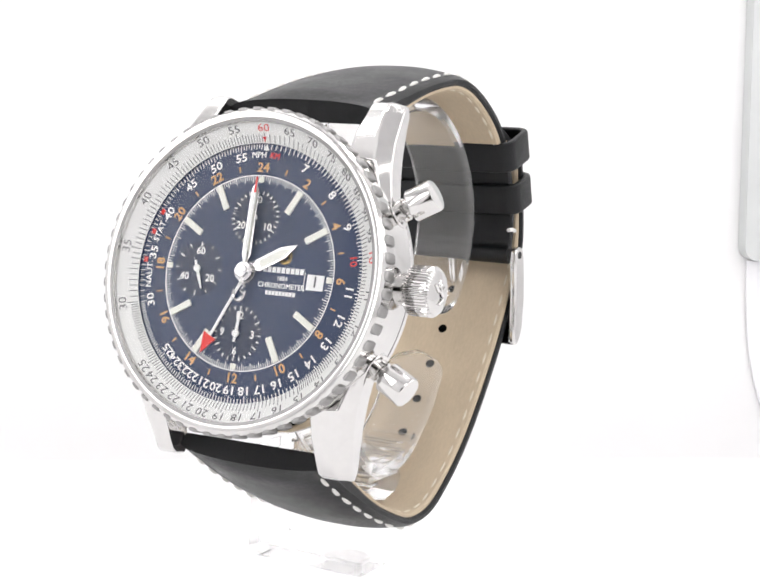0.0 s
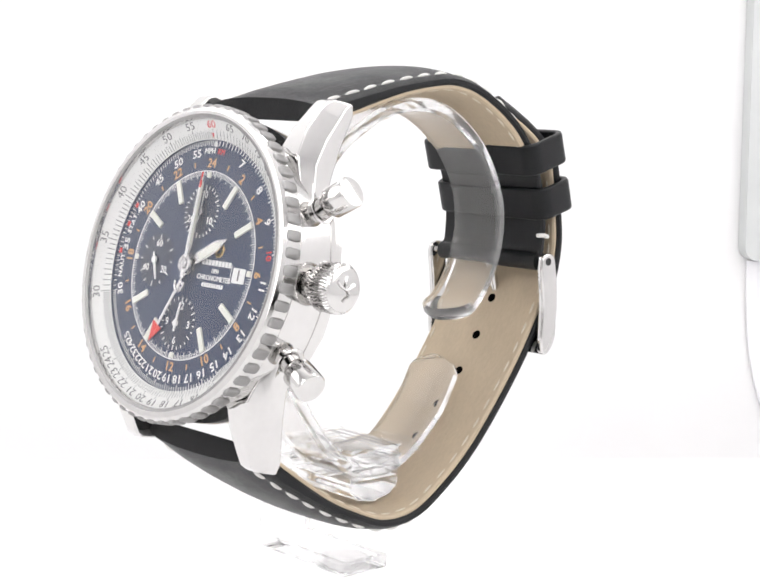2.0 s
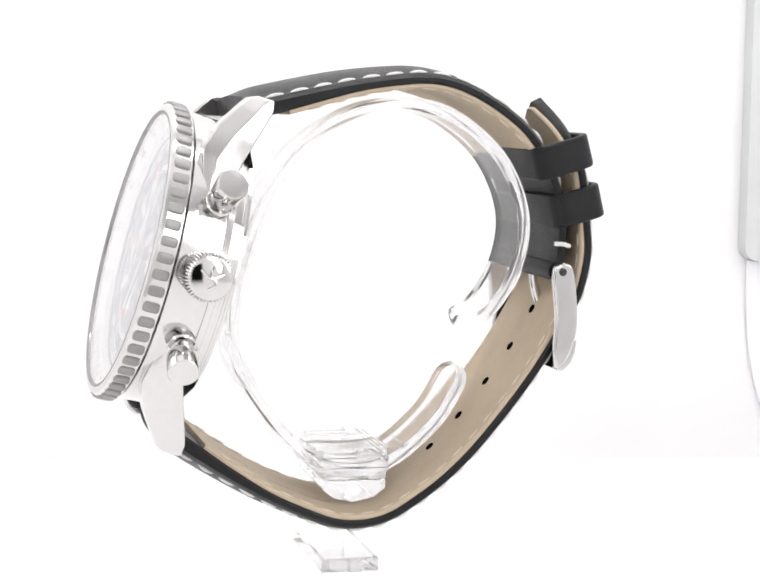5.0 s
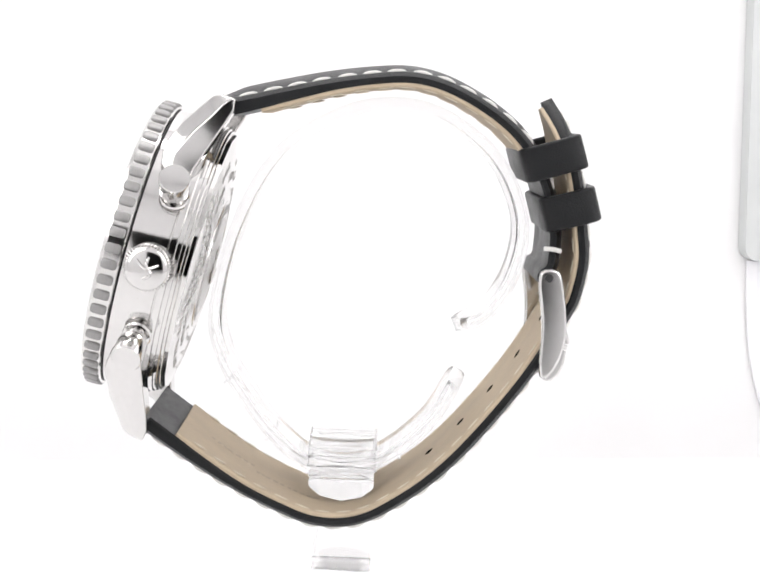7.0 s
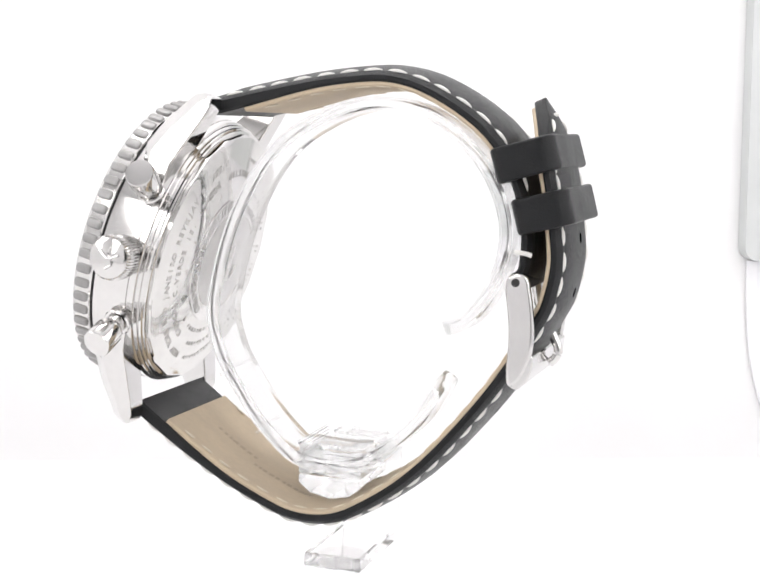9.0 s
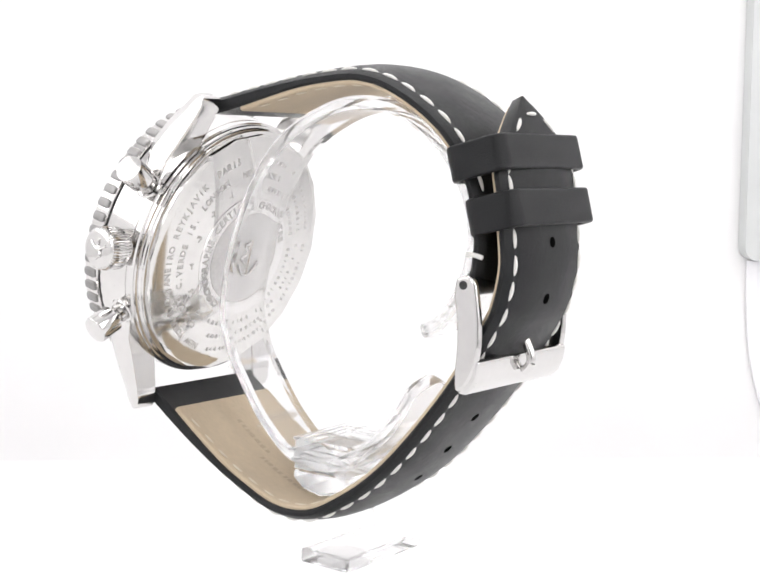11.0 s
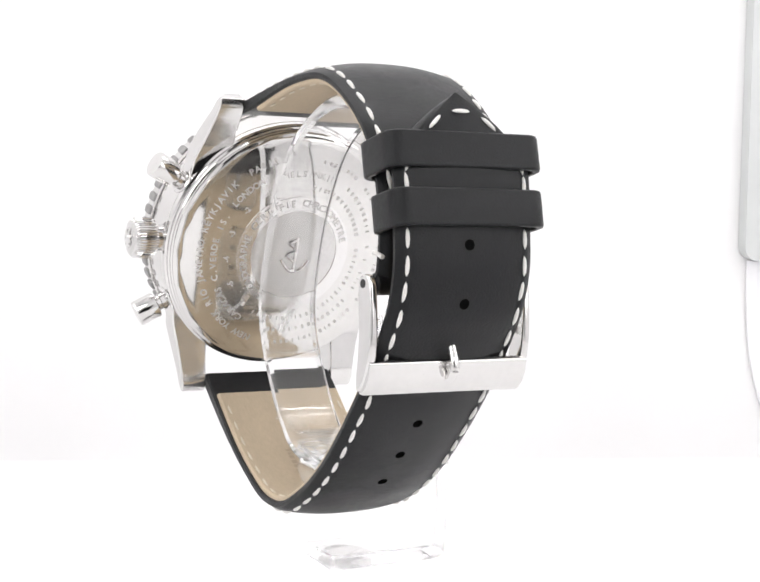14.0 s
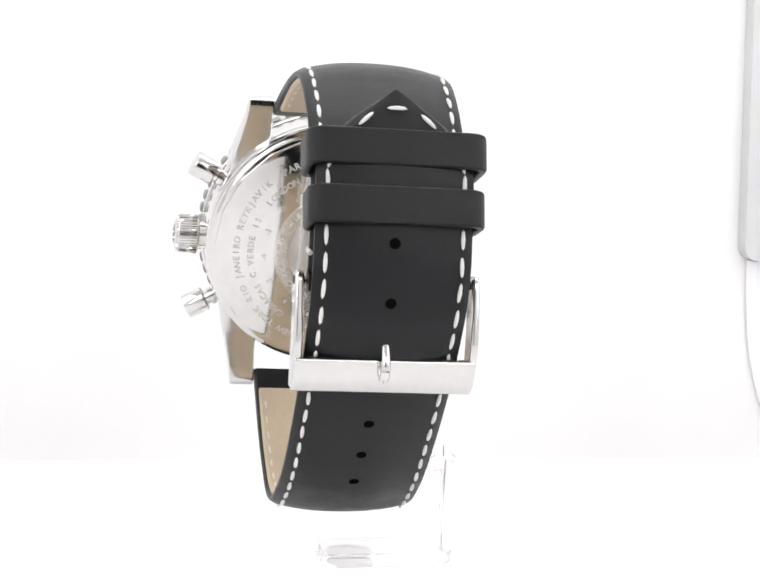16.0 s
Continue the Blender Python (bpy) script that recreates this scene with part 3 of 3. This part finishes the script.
def back_writing(back):
    def row(text, size, r, a0, pitch, y):
        for k, ch in enumerate(text):
            if ch != " ":
                write(ch, size, ENGRAVED, back, r, a0 + pitch * k, y, REAR, False, 1.0, "letter", -math.degrees(r / 111))
    y1, y2, y3 = dome(16.8) + 0.03, dome(14.4) + 0.03, dome(12.1) + 0.03
    row("NEW YORK RIO JANEIRO REYKJAVIK", 1.6, 16.8, -159.0, 3.9, y1)
    row("PARIS", 1.6, 16.8, -34.0, 3.9, y1)
    row("CARACAS C.VERDE IS.", 1.55, 14.4, -145.0, 4.5, y2)
    row("LONDON", 1.55, 14.4, -54.0, 4.6, y2)
    row("HELSINKI", 1.55, 14.4, -14.0, 4.6, y2)
    for k, s in enumerate(("-5", "-4", "-3", "-2", "-1")):
        write(s, 1.4, ENGRAVED, back, 12.1, -118 + 22 * k, y3, REAR, name="letter", slope=-6.0)
    row("CHRONOGRAPHE CERTIFIE CHRONOMETRE", 1.75, 9.25, -150.0, 7.0, 11.27)
    # worn lines on the other half that cannot be read
    rng = random.Random(5)
    for r, a, a1, y in ((16.8, 12.0, 190.0, y1), (14.4, 38.0, 200.0, y2), (12.1, 10.0, 225.0, y3)):
        while a < a1:
            w, wide, high = radians(a), rng.uniform(0.08, 0.3), rng.uniform(0.45, 0.55)
            part("engraved_bar", box(-wide, wide, -0.02, 0.02, -high, high), ENGRAVED, back, "", at(-r * math.sin(w), y, r * math.cos(w), Matrix.Rotation(-w, 3, "Y") @ Matrix.Rotation(-r / 111, 3, "X")), False)
            a += math.degrees(rng.uniform(0.9, 1.25) / r) * (2.6 if rng.random() < 0.14 else 1.0)
    part("emblem", tube([(0, 11.6, 3.2), (0, 11.6, 0), (0, 11.6, -3.0)], 0.3, 8), EMBOSSED, back)
    part("emblem", tube([(-2.6, 11.6, -0.8), (-1.4, 11.6, -2.4), (0, 11.6, -3.0), (1.4, 11.6, -2.4), (2.6, 11.6, -0.8)], 0.3, 8), EMBOSSED, back)
    part("emblem", tube([(-0.2, 11.6, 2.8), (1.5, 11.6, 2.2), (0.2, 11.6, 1.0), (1.8, 11.6, 0.0), (0, 11.6, -1.2)], 0.28, 8), EMBOSSED, back)


# ---- the dial ----
def ticks(rows, y0, y1):
    """Printed strokes: rows of (angle, inner radius, outer radius, width)."""
    bm = bmesh.new()
    for ang, r0, r1, w in rows:
        a = radians(ang)
        u, v = Vector((math.sin(a), 0, math.cos(a))), Vector((math.cos(a), 0, -math.sin(a)))
        f = [bm.verts.new(u * r + v * s * w / 2 + Vector((0, y, 0))) for y in (y0, y1) for r, s in ((r0, -1), (r1, -1), (r1, 1), (r0, 1))]
        bm.faces.new(f[:4])
        for k in range(4):
            bm.faces.new((f[k], f[(k + 1) % 4], f[4 + (k + 1) % 4], f[4 + k]))
    return bm


def log_angle(v):
    return 360 * math.log10(v / 60)


def log_ticks(r_in, long, mid, short, w):
    rows = []
    v = 10.0
    while v < 99.95:
        step = 0.1 if v < 15 else 0.2 if v < 30 else 0.5 if v < 60 else 1.0
        k = round(v * 10)
        l = long if k % 50 == 0 or (v < 25 and k % 10 == 0) else mid if k % 10 == 0 or (v < 25 and k % 5 == 0) else short
        rows.append((log_angle(v), r_in, r_in + l, w))
        v = round(v + step, 3)
    return rows


RAISE = -0.85      # how far the dial and its pointers sit towards the crystal


def dial(watch):
    d = part("dial", lathe([(0.001, 0.8), (18.1, 0.8), (18.1, 1.2), (0.001, 1.2)], 128), NAVY, watch, "matte navy blue dial with white and orange print", at(0, RAISE, 0) @ Matrix.Diagonal((1.012, 1, 1.012, 1)))
    Y = 0.76
    part("slide_ring", lathe([(18.1, 0.9), (18.1, -0.55), (20.72, -2.05), (20.72, 0.6), (18.1, 0.9)], 160), SILVER, watch, "silver slide-rule ring with black scale")
    part("dial_wall", lathe([(18.08, 0.3), (18.08, -0.5), (18.16, -0.58), (18.16, 0.3), (18.08, 0.3)], 160), NAVY, watch)
    ring = [o for o in watch.children if o.name.startswith("slide_ring")][-1]

    def slide_y(r):
        return -0.55 - (r - 18.1) * 1.5 / 2.62 - 0.03
    # black strokes of the outer scale
    rows = log_ticks(18.2, 1.3, 1.05, 0.9, 0.11)
    bm = bmesh.new()
    for ang, r0, r1, w in rows:
        a = radians(ang)
        u, v = Vector((math.sin(a), 0, math.cos(a))), Vector((math.cos(a), 0, -math.sin(a)))
        bm.faces.new([bm.verts.new(u * r + v * s * w / 2 + Vector((0, slide_y(r), 0))) for r, s in ((r0, -1), (r1, -1), (r1, 1), (r0, 1))])
    tagged(part("scale_marks", bm, BLACKPRINT, ring), kind="stuff")
    for v in (55, 60, 65, 70, 75, 80, 85, 90, 95, 10, 11, 12, 13, 14, 15, 16, 17, 18, 19, 20, 21, 22, 23, 24, 25, 30, 35, 40, 45, 50):
        write(str(v), 1.6, RED if v in (60, 10) else BLACKPRINT, ring, 20.0, log_angle(v), slide_y(20.0) - 0.04, wide=1.25, slope=30.0, bold=-0.006)
    bm = prism([(-0.28, 0.36), (0.28, 0.36), (0.0, -0.4)], -0.04, 0.0, 1)
    part("index_mark", bm, RED, ring, "small red triangle", at(0, slide_y(18.6) - 0.03, 18.6, Matrix.Rotation(radians(30), 3, "X")), False)
    part("index_mark", prism([(-0.45, 17.0), (0.45, 17.0), (0.0, 17.9)], Y - 0.02, 0.8, 1), WHITE, d, "small white triangle", None, False)
    # inner fixed scale, white on navy
    white = log_ticks(16.75, 1.0, 0.8, 0.65, 0.13)
    white = [(a, 17.9 - (r1 - r0), 17.9, w) for a, r0, r1, w in white]
    tagged(part("scale_marks", ticks(white, Y - 0.01, 0.8), WHITE, d), kind="stuff")
    for v in (7, 8, 9, 11, 12, 13, 14, 15, 16, 17, 18, 19, 20, 21, 22, 23, 24, 25, 30, 35, 40, 45, 50, 55):
        write(str(v), 1.65, WHITE, d, 16.1, log_angle(v), Y - 0.02, wide=1.2)
    write("10", 1.45, RED, d, 16.3, log_angle(10), Y - 0.02, wide=1.1)
    write("MPH", 1.2, WHITE, d, 16.3, -3.5, Y - 0.02)
    write("KM", 1.1, RED, d, 16.3, 5.5, Y - 0.02)
    write("STAT.", 1.3, WHITE, d, 16.3, log_angle(37.6), Y - 0.02)
    write("NAUT.", 1.3, WHITE, d, 16.3, log_angle(32.6), Y - 0.02)
    for a in (-64.5, -74.7, -88.5):
        part("conversion_mark", ticks([(a, 16.95, 17.55, 0.75)], Y - 0.02, 0.8), RED, d, "small red mark")
    # hours of the second time zone
    for h in range(2, 25, 2):
        write(str(h), 1.85, ORANGE, d, 14.55, 15 * h, Y - 0.02, flip=100 < 15 * h < 260, wide=1.05)
    tagged(part("zone_marks", ticks([(15 * h, 14.15, 14.95, 0.2) for h in range(1, 24, 2)], Y - 0.01, 0.8), ORANGE, d), kind="stuff")
    # minute track
    part("track_line", lathe([(13.4, 0.8), (13.4, Y - 0.01), (13.54, Y - 0.01), (13.54, 0.8), (13.4, 0.8)], 128), WHITE, d)
    rows = [(1.5 * k, 13.4 - (0.95 if k % 4 == 0 else 0.6), 13.4, 0.12 if k % 4 == 0 else 0.09) for k in range(240)]
    tagged(part("minute_marks", ticks(rows, Y - 0.01, 0.8), WHITE, d), kind="stuff")
    # applied hour markers
    bm = bmesh.new()
    prism([(-0.44, -1.75), (0.44, -1.75), (0.44, 1.75), (-0.44, 1.75)], -0.3, 0, 1, bm)
    mk = shared("hour_marker", bm, LUME, False)
    for k in (1, 2, 4, 5, 7, 8, 10, 11):
        r = Matrix.Rotation(radians(30 * k), 3, "Y")
        place("hour_marker", mk, d, "", at(*(r @ Vector((0, 0.8, 11.5))), r), False)
    bm = prism([(-0.4, -0.4), (0.4, -0.4), (0.4, 0.4), (-0.4, 0.4)], -0.2, 0, 1)
    sq = shared("quarter_marker", bm, LUME, False)
    for k in (0, 90, 180, 270):
        r = Matrix.Rotation(radians(k), 3, "Y")
        place("quarter_marker", sq, d, "", at(*(r @ Vector((0, 0.8, 12.9))), r), False)
    # three small dials
    for cx, cz, marks, nums, hand in ((-0.1, 7.6, 30, (("10", 120), ("20", 240), ("30", 0)), 4), (-8.1, -0.1, 12, (("60", 0), ("20", 120), ("40", 240)), 157), (-0.2, -8.4, 24, (("12", 0), ("3", 90), ("6", 180), ("9", 270)), 4)):
        # a flat disc in a darker navy than the dial
        sub = part("subdial", lathe([(0.001, 0.785), (3.85, 0.785), (3.9, 0.8), (0.001, 0.8)], 64), NAVYDARK, d, "", at(cx, 0, cz))
        n = marks
        part("subdial_marks", ticks([(360 / n * k, 3.0 if k % (n // 6) == 0 else 3.3, 3.8, 0.14) for k in range(n)], Y - 0.015, 0.8), WHITE, d, "", at(cx, 0, cz))
        for s, a in nums:
            o = write(s, 1.45, WHITE, d, 2.45, a, Y - 0.04)
            o.matrix_basis = at(cx + 2.45 * math.sin(radians(a)), Y - 0.04, cz + 2.45 * math.cos(radians(a)), FRONT)
        w = radians(hand)
        bm = prism([(-0.16, -1.2), (0.16, -1.2), (0.22, 1.2), (0.12, 3.0), (-0.12, 3.0), (-0.22, 1.2)], 0.30, 0.42, 1)
        lathe([(0.001, 0.2), (0.5, 0.2), (0.5, 0.5), (0.001, 0.5)], 20, "Y", bm)
        part("small_hand", bm, WHITE, d, "slim white hand of a small dial", at(cx, 0, cz, Matrix.Rotation(w, 3, "Y")))
    # date window
    part("date_window", prism([(-1.3, -1.05), (1.3, -1.05), (1.3, 1.05), (-1.3, 1.05)], 0.7, 0.8, 1), WHITE, d, "white date disc in a small window", at(10.8, 0, -0.5))
    o = write("1", 2.0, BLACKPRINT, d, 0, 0, 0.67)
    o.matrix_basis = at(10.8, 0.67, -0.5, FRONT)
    # emblem, maker's bars and the readable lines
    part("emblem", lathe([(0.5, 0.7), (1.0, 0.6), (1.1, 0.78), (0.5, 0.78), (0.5, 0.7)], 24), GOLD, d, "small gold applied emblem", at(5.6, 0, 2.6))
    part("print_line", box(9.0, 9.1, 0.75, 0.8, -1.8, 0.8), WHITE, d)
    for x, z, w, h, n in ((5.6, 0.75, 6.6, 0.78, 9), (5.6, -2.4, 4.8, 0.58, 9)):
        for k in range(n):
            c, u = x - w / 2 + w * (k + 0.5) / n, 0.39 * w / n
            part("print_bar", prism([(c - u, z - h / 2), (c + u, z - h / 2), (c + u, z + h / 2), (c - u, z + h / 2)], 0.75, 0.8, 1), WHITE, d)
    for s, size, z in (("1884", 0.85, -0.4), ("CHRONOMETER", 1.0, -1.4)):
        o = write(s, size, WHITE, d, 0, 0, 0.74, name="lettering")
        o.matrix_basis = at(5.6, 0.74, z, FRONT)


def hand(watch, name, poly, y, thick, angle, material, label, lume=None):
    m = at(0, RAISE, 0, Matrix.Rotation(radians(angle), 3, "Y"))
    ob = part(name, prism(poly, y, y + thick, 1), material, watch, label, m, smooth=False)
    if lume:
        part("lume", prism(lume, y - 0.05, y + 0.02, 1), LUME, ob, smooth=False)
    return ob


def pointers(watch):
    hand(watch, "hour_hand", [(-0.35, -1.0), (0.35, -1.0), (0.4, 1.5), (0.85, 2.2), (0.85, 6.4), (0, 8.9), (-0.85, 6.4), (-0.85, 2.2), (-0.4, 1.5)], 0.1, 0.15, 61, STEEL, "polished steel hour hand with cream lume", [(-0.55, 2.5), (0.55, 2.5), (0.55, 6.2), (0, 7.8), (-0.55, 6.2)])
    hand(watch, "minute_hand", [(-0.35, -1.0), (0.35, -1.0), (0.4, 1.5), (0.72, 2.4), (0.6, 11.4), (0, 12.8), (-0.6, 11.4), (-0.72, 2.4), (-0.4, 1.5)], -0.25, 0.15, -0.6, STEEL, "long polished steel minute hand with cream lume", [(-0.42, 2.8), (0.42, 2.8), (0.34, 11.1), (0, 12.0), (-0.34, 11.1)])
    z = hand(watch, "zone_hand", [(-0.25, 0), (0.25, 0), (0.2, 10.2), (-0.2, 10.2)], 0.4, 0.12, 205.5, WHITE, "slim white time-zone hand with a red arrow tip")
    part("arrow_tip", prism([(-1.15, 10.2), (1.15, 10.2), (0, 13.0)], 0.36, 0.5, 1), RED, z, "red triangular tip", smooth=False)
    s = hand(watch, "seconds_hand", [(-0.22, -2.0), (0.22, -2.0), (0.14, 12.4), (-0.14, 12.4)], -0.6, 0.12, 0.4, WHITE, "slim white stopwatch hand with a red tip")
    part("tip", prism([(-0.18, 11.0), (0.18, 11.0), (0.1, 13.2), (-0.1, 13.2)], -0.64, -0.5, 1), RED, s, "red tip", smooth=False)
    part("counterweight", tube([(-1.0, -0.55, -2.6), (-0.8, -0.55, -3.6), (0, -0.55, -4.1), (0.8, -0.55, -3.6), (1.0, -0.55, -2.6)], 0.2, 8), STEEL, s)
    part("counterweight", tube([(0, -0.55, -1.6), (0.75, -0.55, -2.0), (0.1, -0.55, -2.6), (0.75, -0.55, -3.1), (0, -0.55, -4.0)], 0.17, 8), STEEL, s)
    part("hub", lathe([(0.001, -0.95), (0.75, -0.9), (0.85, -0.7), (0.85, -0.55), (1.35, -0.5), (1.4, -0.3), (1.0, -0.2), (1.0, 0.05), (1.55, 0.1), (1.6, 0.4), (1.2, 0.8), (0.001, 0.8)], 40), STEEL, watch, "polished steel hub at the middle of the dial", at(0, RAISE, 0))


def crystal(watch):
    prof = [(0.001, -2.9), (10.0, -2.86), (17.0, -2.79), (20.74, -2.72)]
    ob = part("crystal", lathe(prof, 128), CRYSTAL, watch, "clear domed sapphire crystal")
    if ob.data.polygons[0].normal.y > 0:
        ob.data.flip_normals()
    ob.visible_shadow = False


def turning_thing(name, label, category):
    ob = tagged(new(name), label, category)
    ob["turning"] = 1
    return ob


def wristwatch():
    w = turning_thing("wristwatch", "steel chronograph wristwatch, navy dial, black leather strap, fastened on a stand", "wristwatch")
    back = case(w)
    dial(w)
    pointers(w)
    crystal(w)
    strap(w)
    buckle(w)
    back_writing(back)
    return w


# ---- the stand ----
RING = [(51.0, 0.6), (55.2, 4.2), (57.7, 12.2), (56.4, 21.1), (49.7, 29.2), (39.5, 33.5), (30.3, 32.7), (22.5, 28.1), (15.9, 20.0), (12.7, 7.5), (13.0, -6.3), (16.2, -13.3), (21.6, -18.8), (27.8, -23.5), (35.0, -26.3), (44.0, -24.0), (51.2, -15.2), (54.2, -5.6)]


def watch_stand():
    st = turning_thing("watch_stand", "clear acrylic watch stand with an open ring, wristwatch fastened round it", "watch stand")
    line, _ = glide(RING, 0.9)
    bm, rows = bmesh.new(), []
    for i, p in enumerate(line):
        t = (line[min(i + 1, len(line) - 1)] - line[max(i - 1, 0)]).normalized()
        n = Vector((-t.y, t.x))
        end = min(i, len(line) - 1 - i) * 0.9
        w = 5.1 * math.sqrt(max(0.05, 1 - max(0, 1 - end / 3.0) ** 2))
        ring = []
        for x, h in ((-w, 0.5), (-w + 0.5, 0), (w - 0.5, 0), (w, 0.5), (w, 1.6), (w - 0.5, 2.1), (-w + 0.5, 2.1), (-w, 1.6)):
            q = p + n * h
            ring.append(bm.verts.new((1.3 + x, q.x, q.y)))
        rows.append(ring)
    for a, b in zip(rows, rows[1:]):
        for k in range(8):
            bm.faces.new((a[k], a[(k + 1) % 8], b[(k + 1) % 8], b[k])).material_index = 0 if k in (1, 5) else 1
    bm.faces.new(rows[0]).material_index = 1
    bm.faces.new(list(reversed(rows[-1]))).material_index = 1
    band = part("ring", bm, ACRYLIC, st, "clear bent acrylic ring")
    band.data.materials.append(FROSTED)
    for y, z, w in ((18.4, -16.4, 40), (26.8, -23.4, 30), (47.8, -20.6, -50)):
        part("rib", box(-3.7, 6.3, -0.25, 0.25, -0.2, 2.3), CLEARCLIP, band, "", at(0, y, z, Matrix.Rotation(radians(-w), 3, "X")), False, 0.15)
    level = MW.inverted() @ MB
    clip = part("ring_clip", prism([(-7.2, -59.9), (3.1, -59.9), (3.1, -61.2), (1.3, -62.7), (-2.0, -63.4), (-5.3, -62.7), (-7.2, -61.2)], -7.5, 6.8), ACRYLIC, st, "clear layered acrylic clip", level, False, 0.3)
    bm, rows = bmesh.new(), []
    for z, g in ((-59.7, 0.0), (-58.6, 0.0), (-58.5, 0.3), (-57.9, 0.3), (-57.8, 0.0), (-56.9, 0.0), (-56.8, 0.3), (-56.3, 0.3), (-56.2, 0.0), (-55.1, 0.0), (-55.0, 0.25), (-54.6, 0.25)):
        rows.append([bm.verts.new((x, y, z)) for x, y in ((-7.3 - g, -7.2 - g), (6.6 + g, -7.2 - g), (6.6 + g, 3.1 + g), (-7.3 - g, 3.1 + g))])
    for a, b in zip(rows, rows[1:]):
        for k in range(4):
            bm.faces.new((a[k], a[(k + 1) % 4], b[(k + 1) % 4], b[k]))
    bm.faces.new(rows[0])
    bm.faces.new(rows[-1])
    part("clip_layer", bm, ACRYLIC, clip, "ridged clear acrylic layers", None, False)
    part("bracket", prism([(-16.0, -57.0), (-7.0, -57.0), (-7.0, -59.2), (-13.6, -59.2), (-13.6, -73.0), (5.2, -73.0), (5.2, -75.4), (-14.8, -75.4), (-16.0, -74.2)], -6.3, 3.2, 1), ACRYLIC, st, "clear acrylic bracket", level, False, 0.4)
    bm = lathe([(0.001, 0.0), (3.7, 0.0), (3.9, 0.2), (3.9, 22.0), (0.001, 22.0)], 40, "Y")
    bmesh.ops.rotate(bm, matrix=Matrix.Rotation(radians(90), 3, "X"), verts=bm.verts)
    bmesh.ops.translate(bm, vec=(0, -1.5, -97.4), verts=bm.verts)
    part("post", bm, CLEARPOST, st, "clear acrylic post", level)
    bm = lathe([(0.001, 0.0), (18.0, 0.0), (18.0, 2.4), (0.001, 2.4)], 64, "Y")
    bmesh.ops.rotate(bm, matrix=Matrix.Rotation(radians(90), 3, "X"), verts=bm.verts)
    bmesh.ops.translate(bm, vec=(0, -1.5, -99.9), verts=bm.verts)
    part("base_plate", bm, CLEARPOST, st, "clear round acrylic foot", level)
    return st


WATCH = wristwatch()
STAND = watch_stand()


# ---- backdrop details ----
def side_panel():
    """A pale board with a rounded corner on the back, and the paler cloth that hangs under it."""
    r, pts = 0.004, []
    x0, x1, z0, z1 = 0.1383, 0.20, 0.0592, 0.20
    for k in range(7):
        w = radians(180 + 15 * k)
        pts.append((x0 + r + r * math.cos(w), z0 + r + r * math.sin(w)))
    pts += [(x1, z0), (x1, z1), (x0 - 0.006, z1)]
    ob = part("grey_board", prism(pts, BACK - 0.005, BACK - 0.0002, 1), PANEL, None, "", MS, False, 0, 1)
    tagged(ob, "pale grey board with a rounded corner on the white backdrop", "board")
    edge, _ = glide([(0.1410, 0.0589), (0.1416, 0.050), (0.1432, 0.036), (0.1462, 0.024), (0.1508, 0.0125)], 0.003)
    pts = [(p.x, p.y) for p in edge] + [(0.20, 0.0125), (0.20, 0.0589)]
    ob = part("hanging_cloth", prism(pts, BACK - 0.0012, BACK - 0.0002, 1), CLOTH, None, "", MS, False, 0, 1)
    tagged(ob, "pale lavender cloth hanging below the grey board", "cloth")


side_panel()


def motions():
    for thing in (WATCH, STAND):
        walk(thing, [(0.25 * k, pose(0, 0, 0, 0, 0, turn(0.25 * k))) for k in range(65)])


motions()
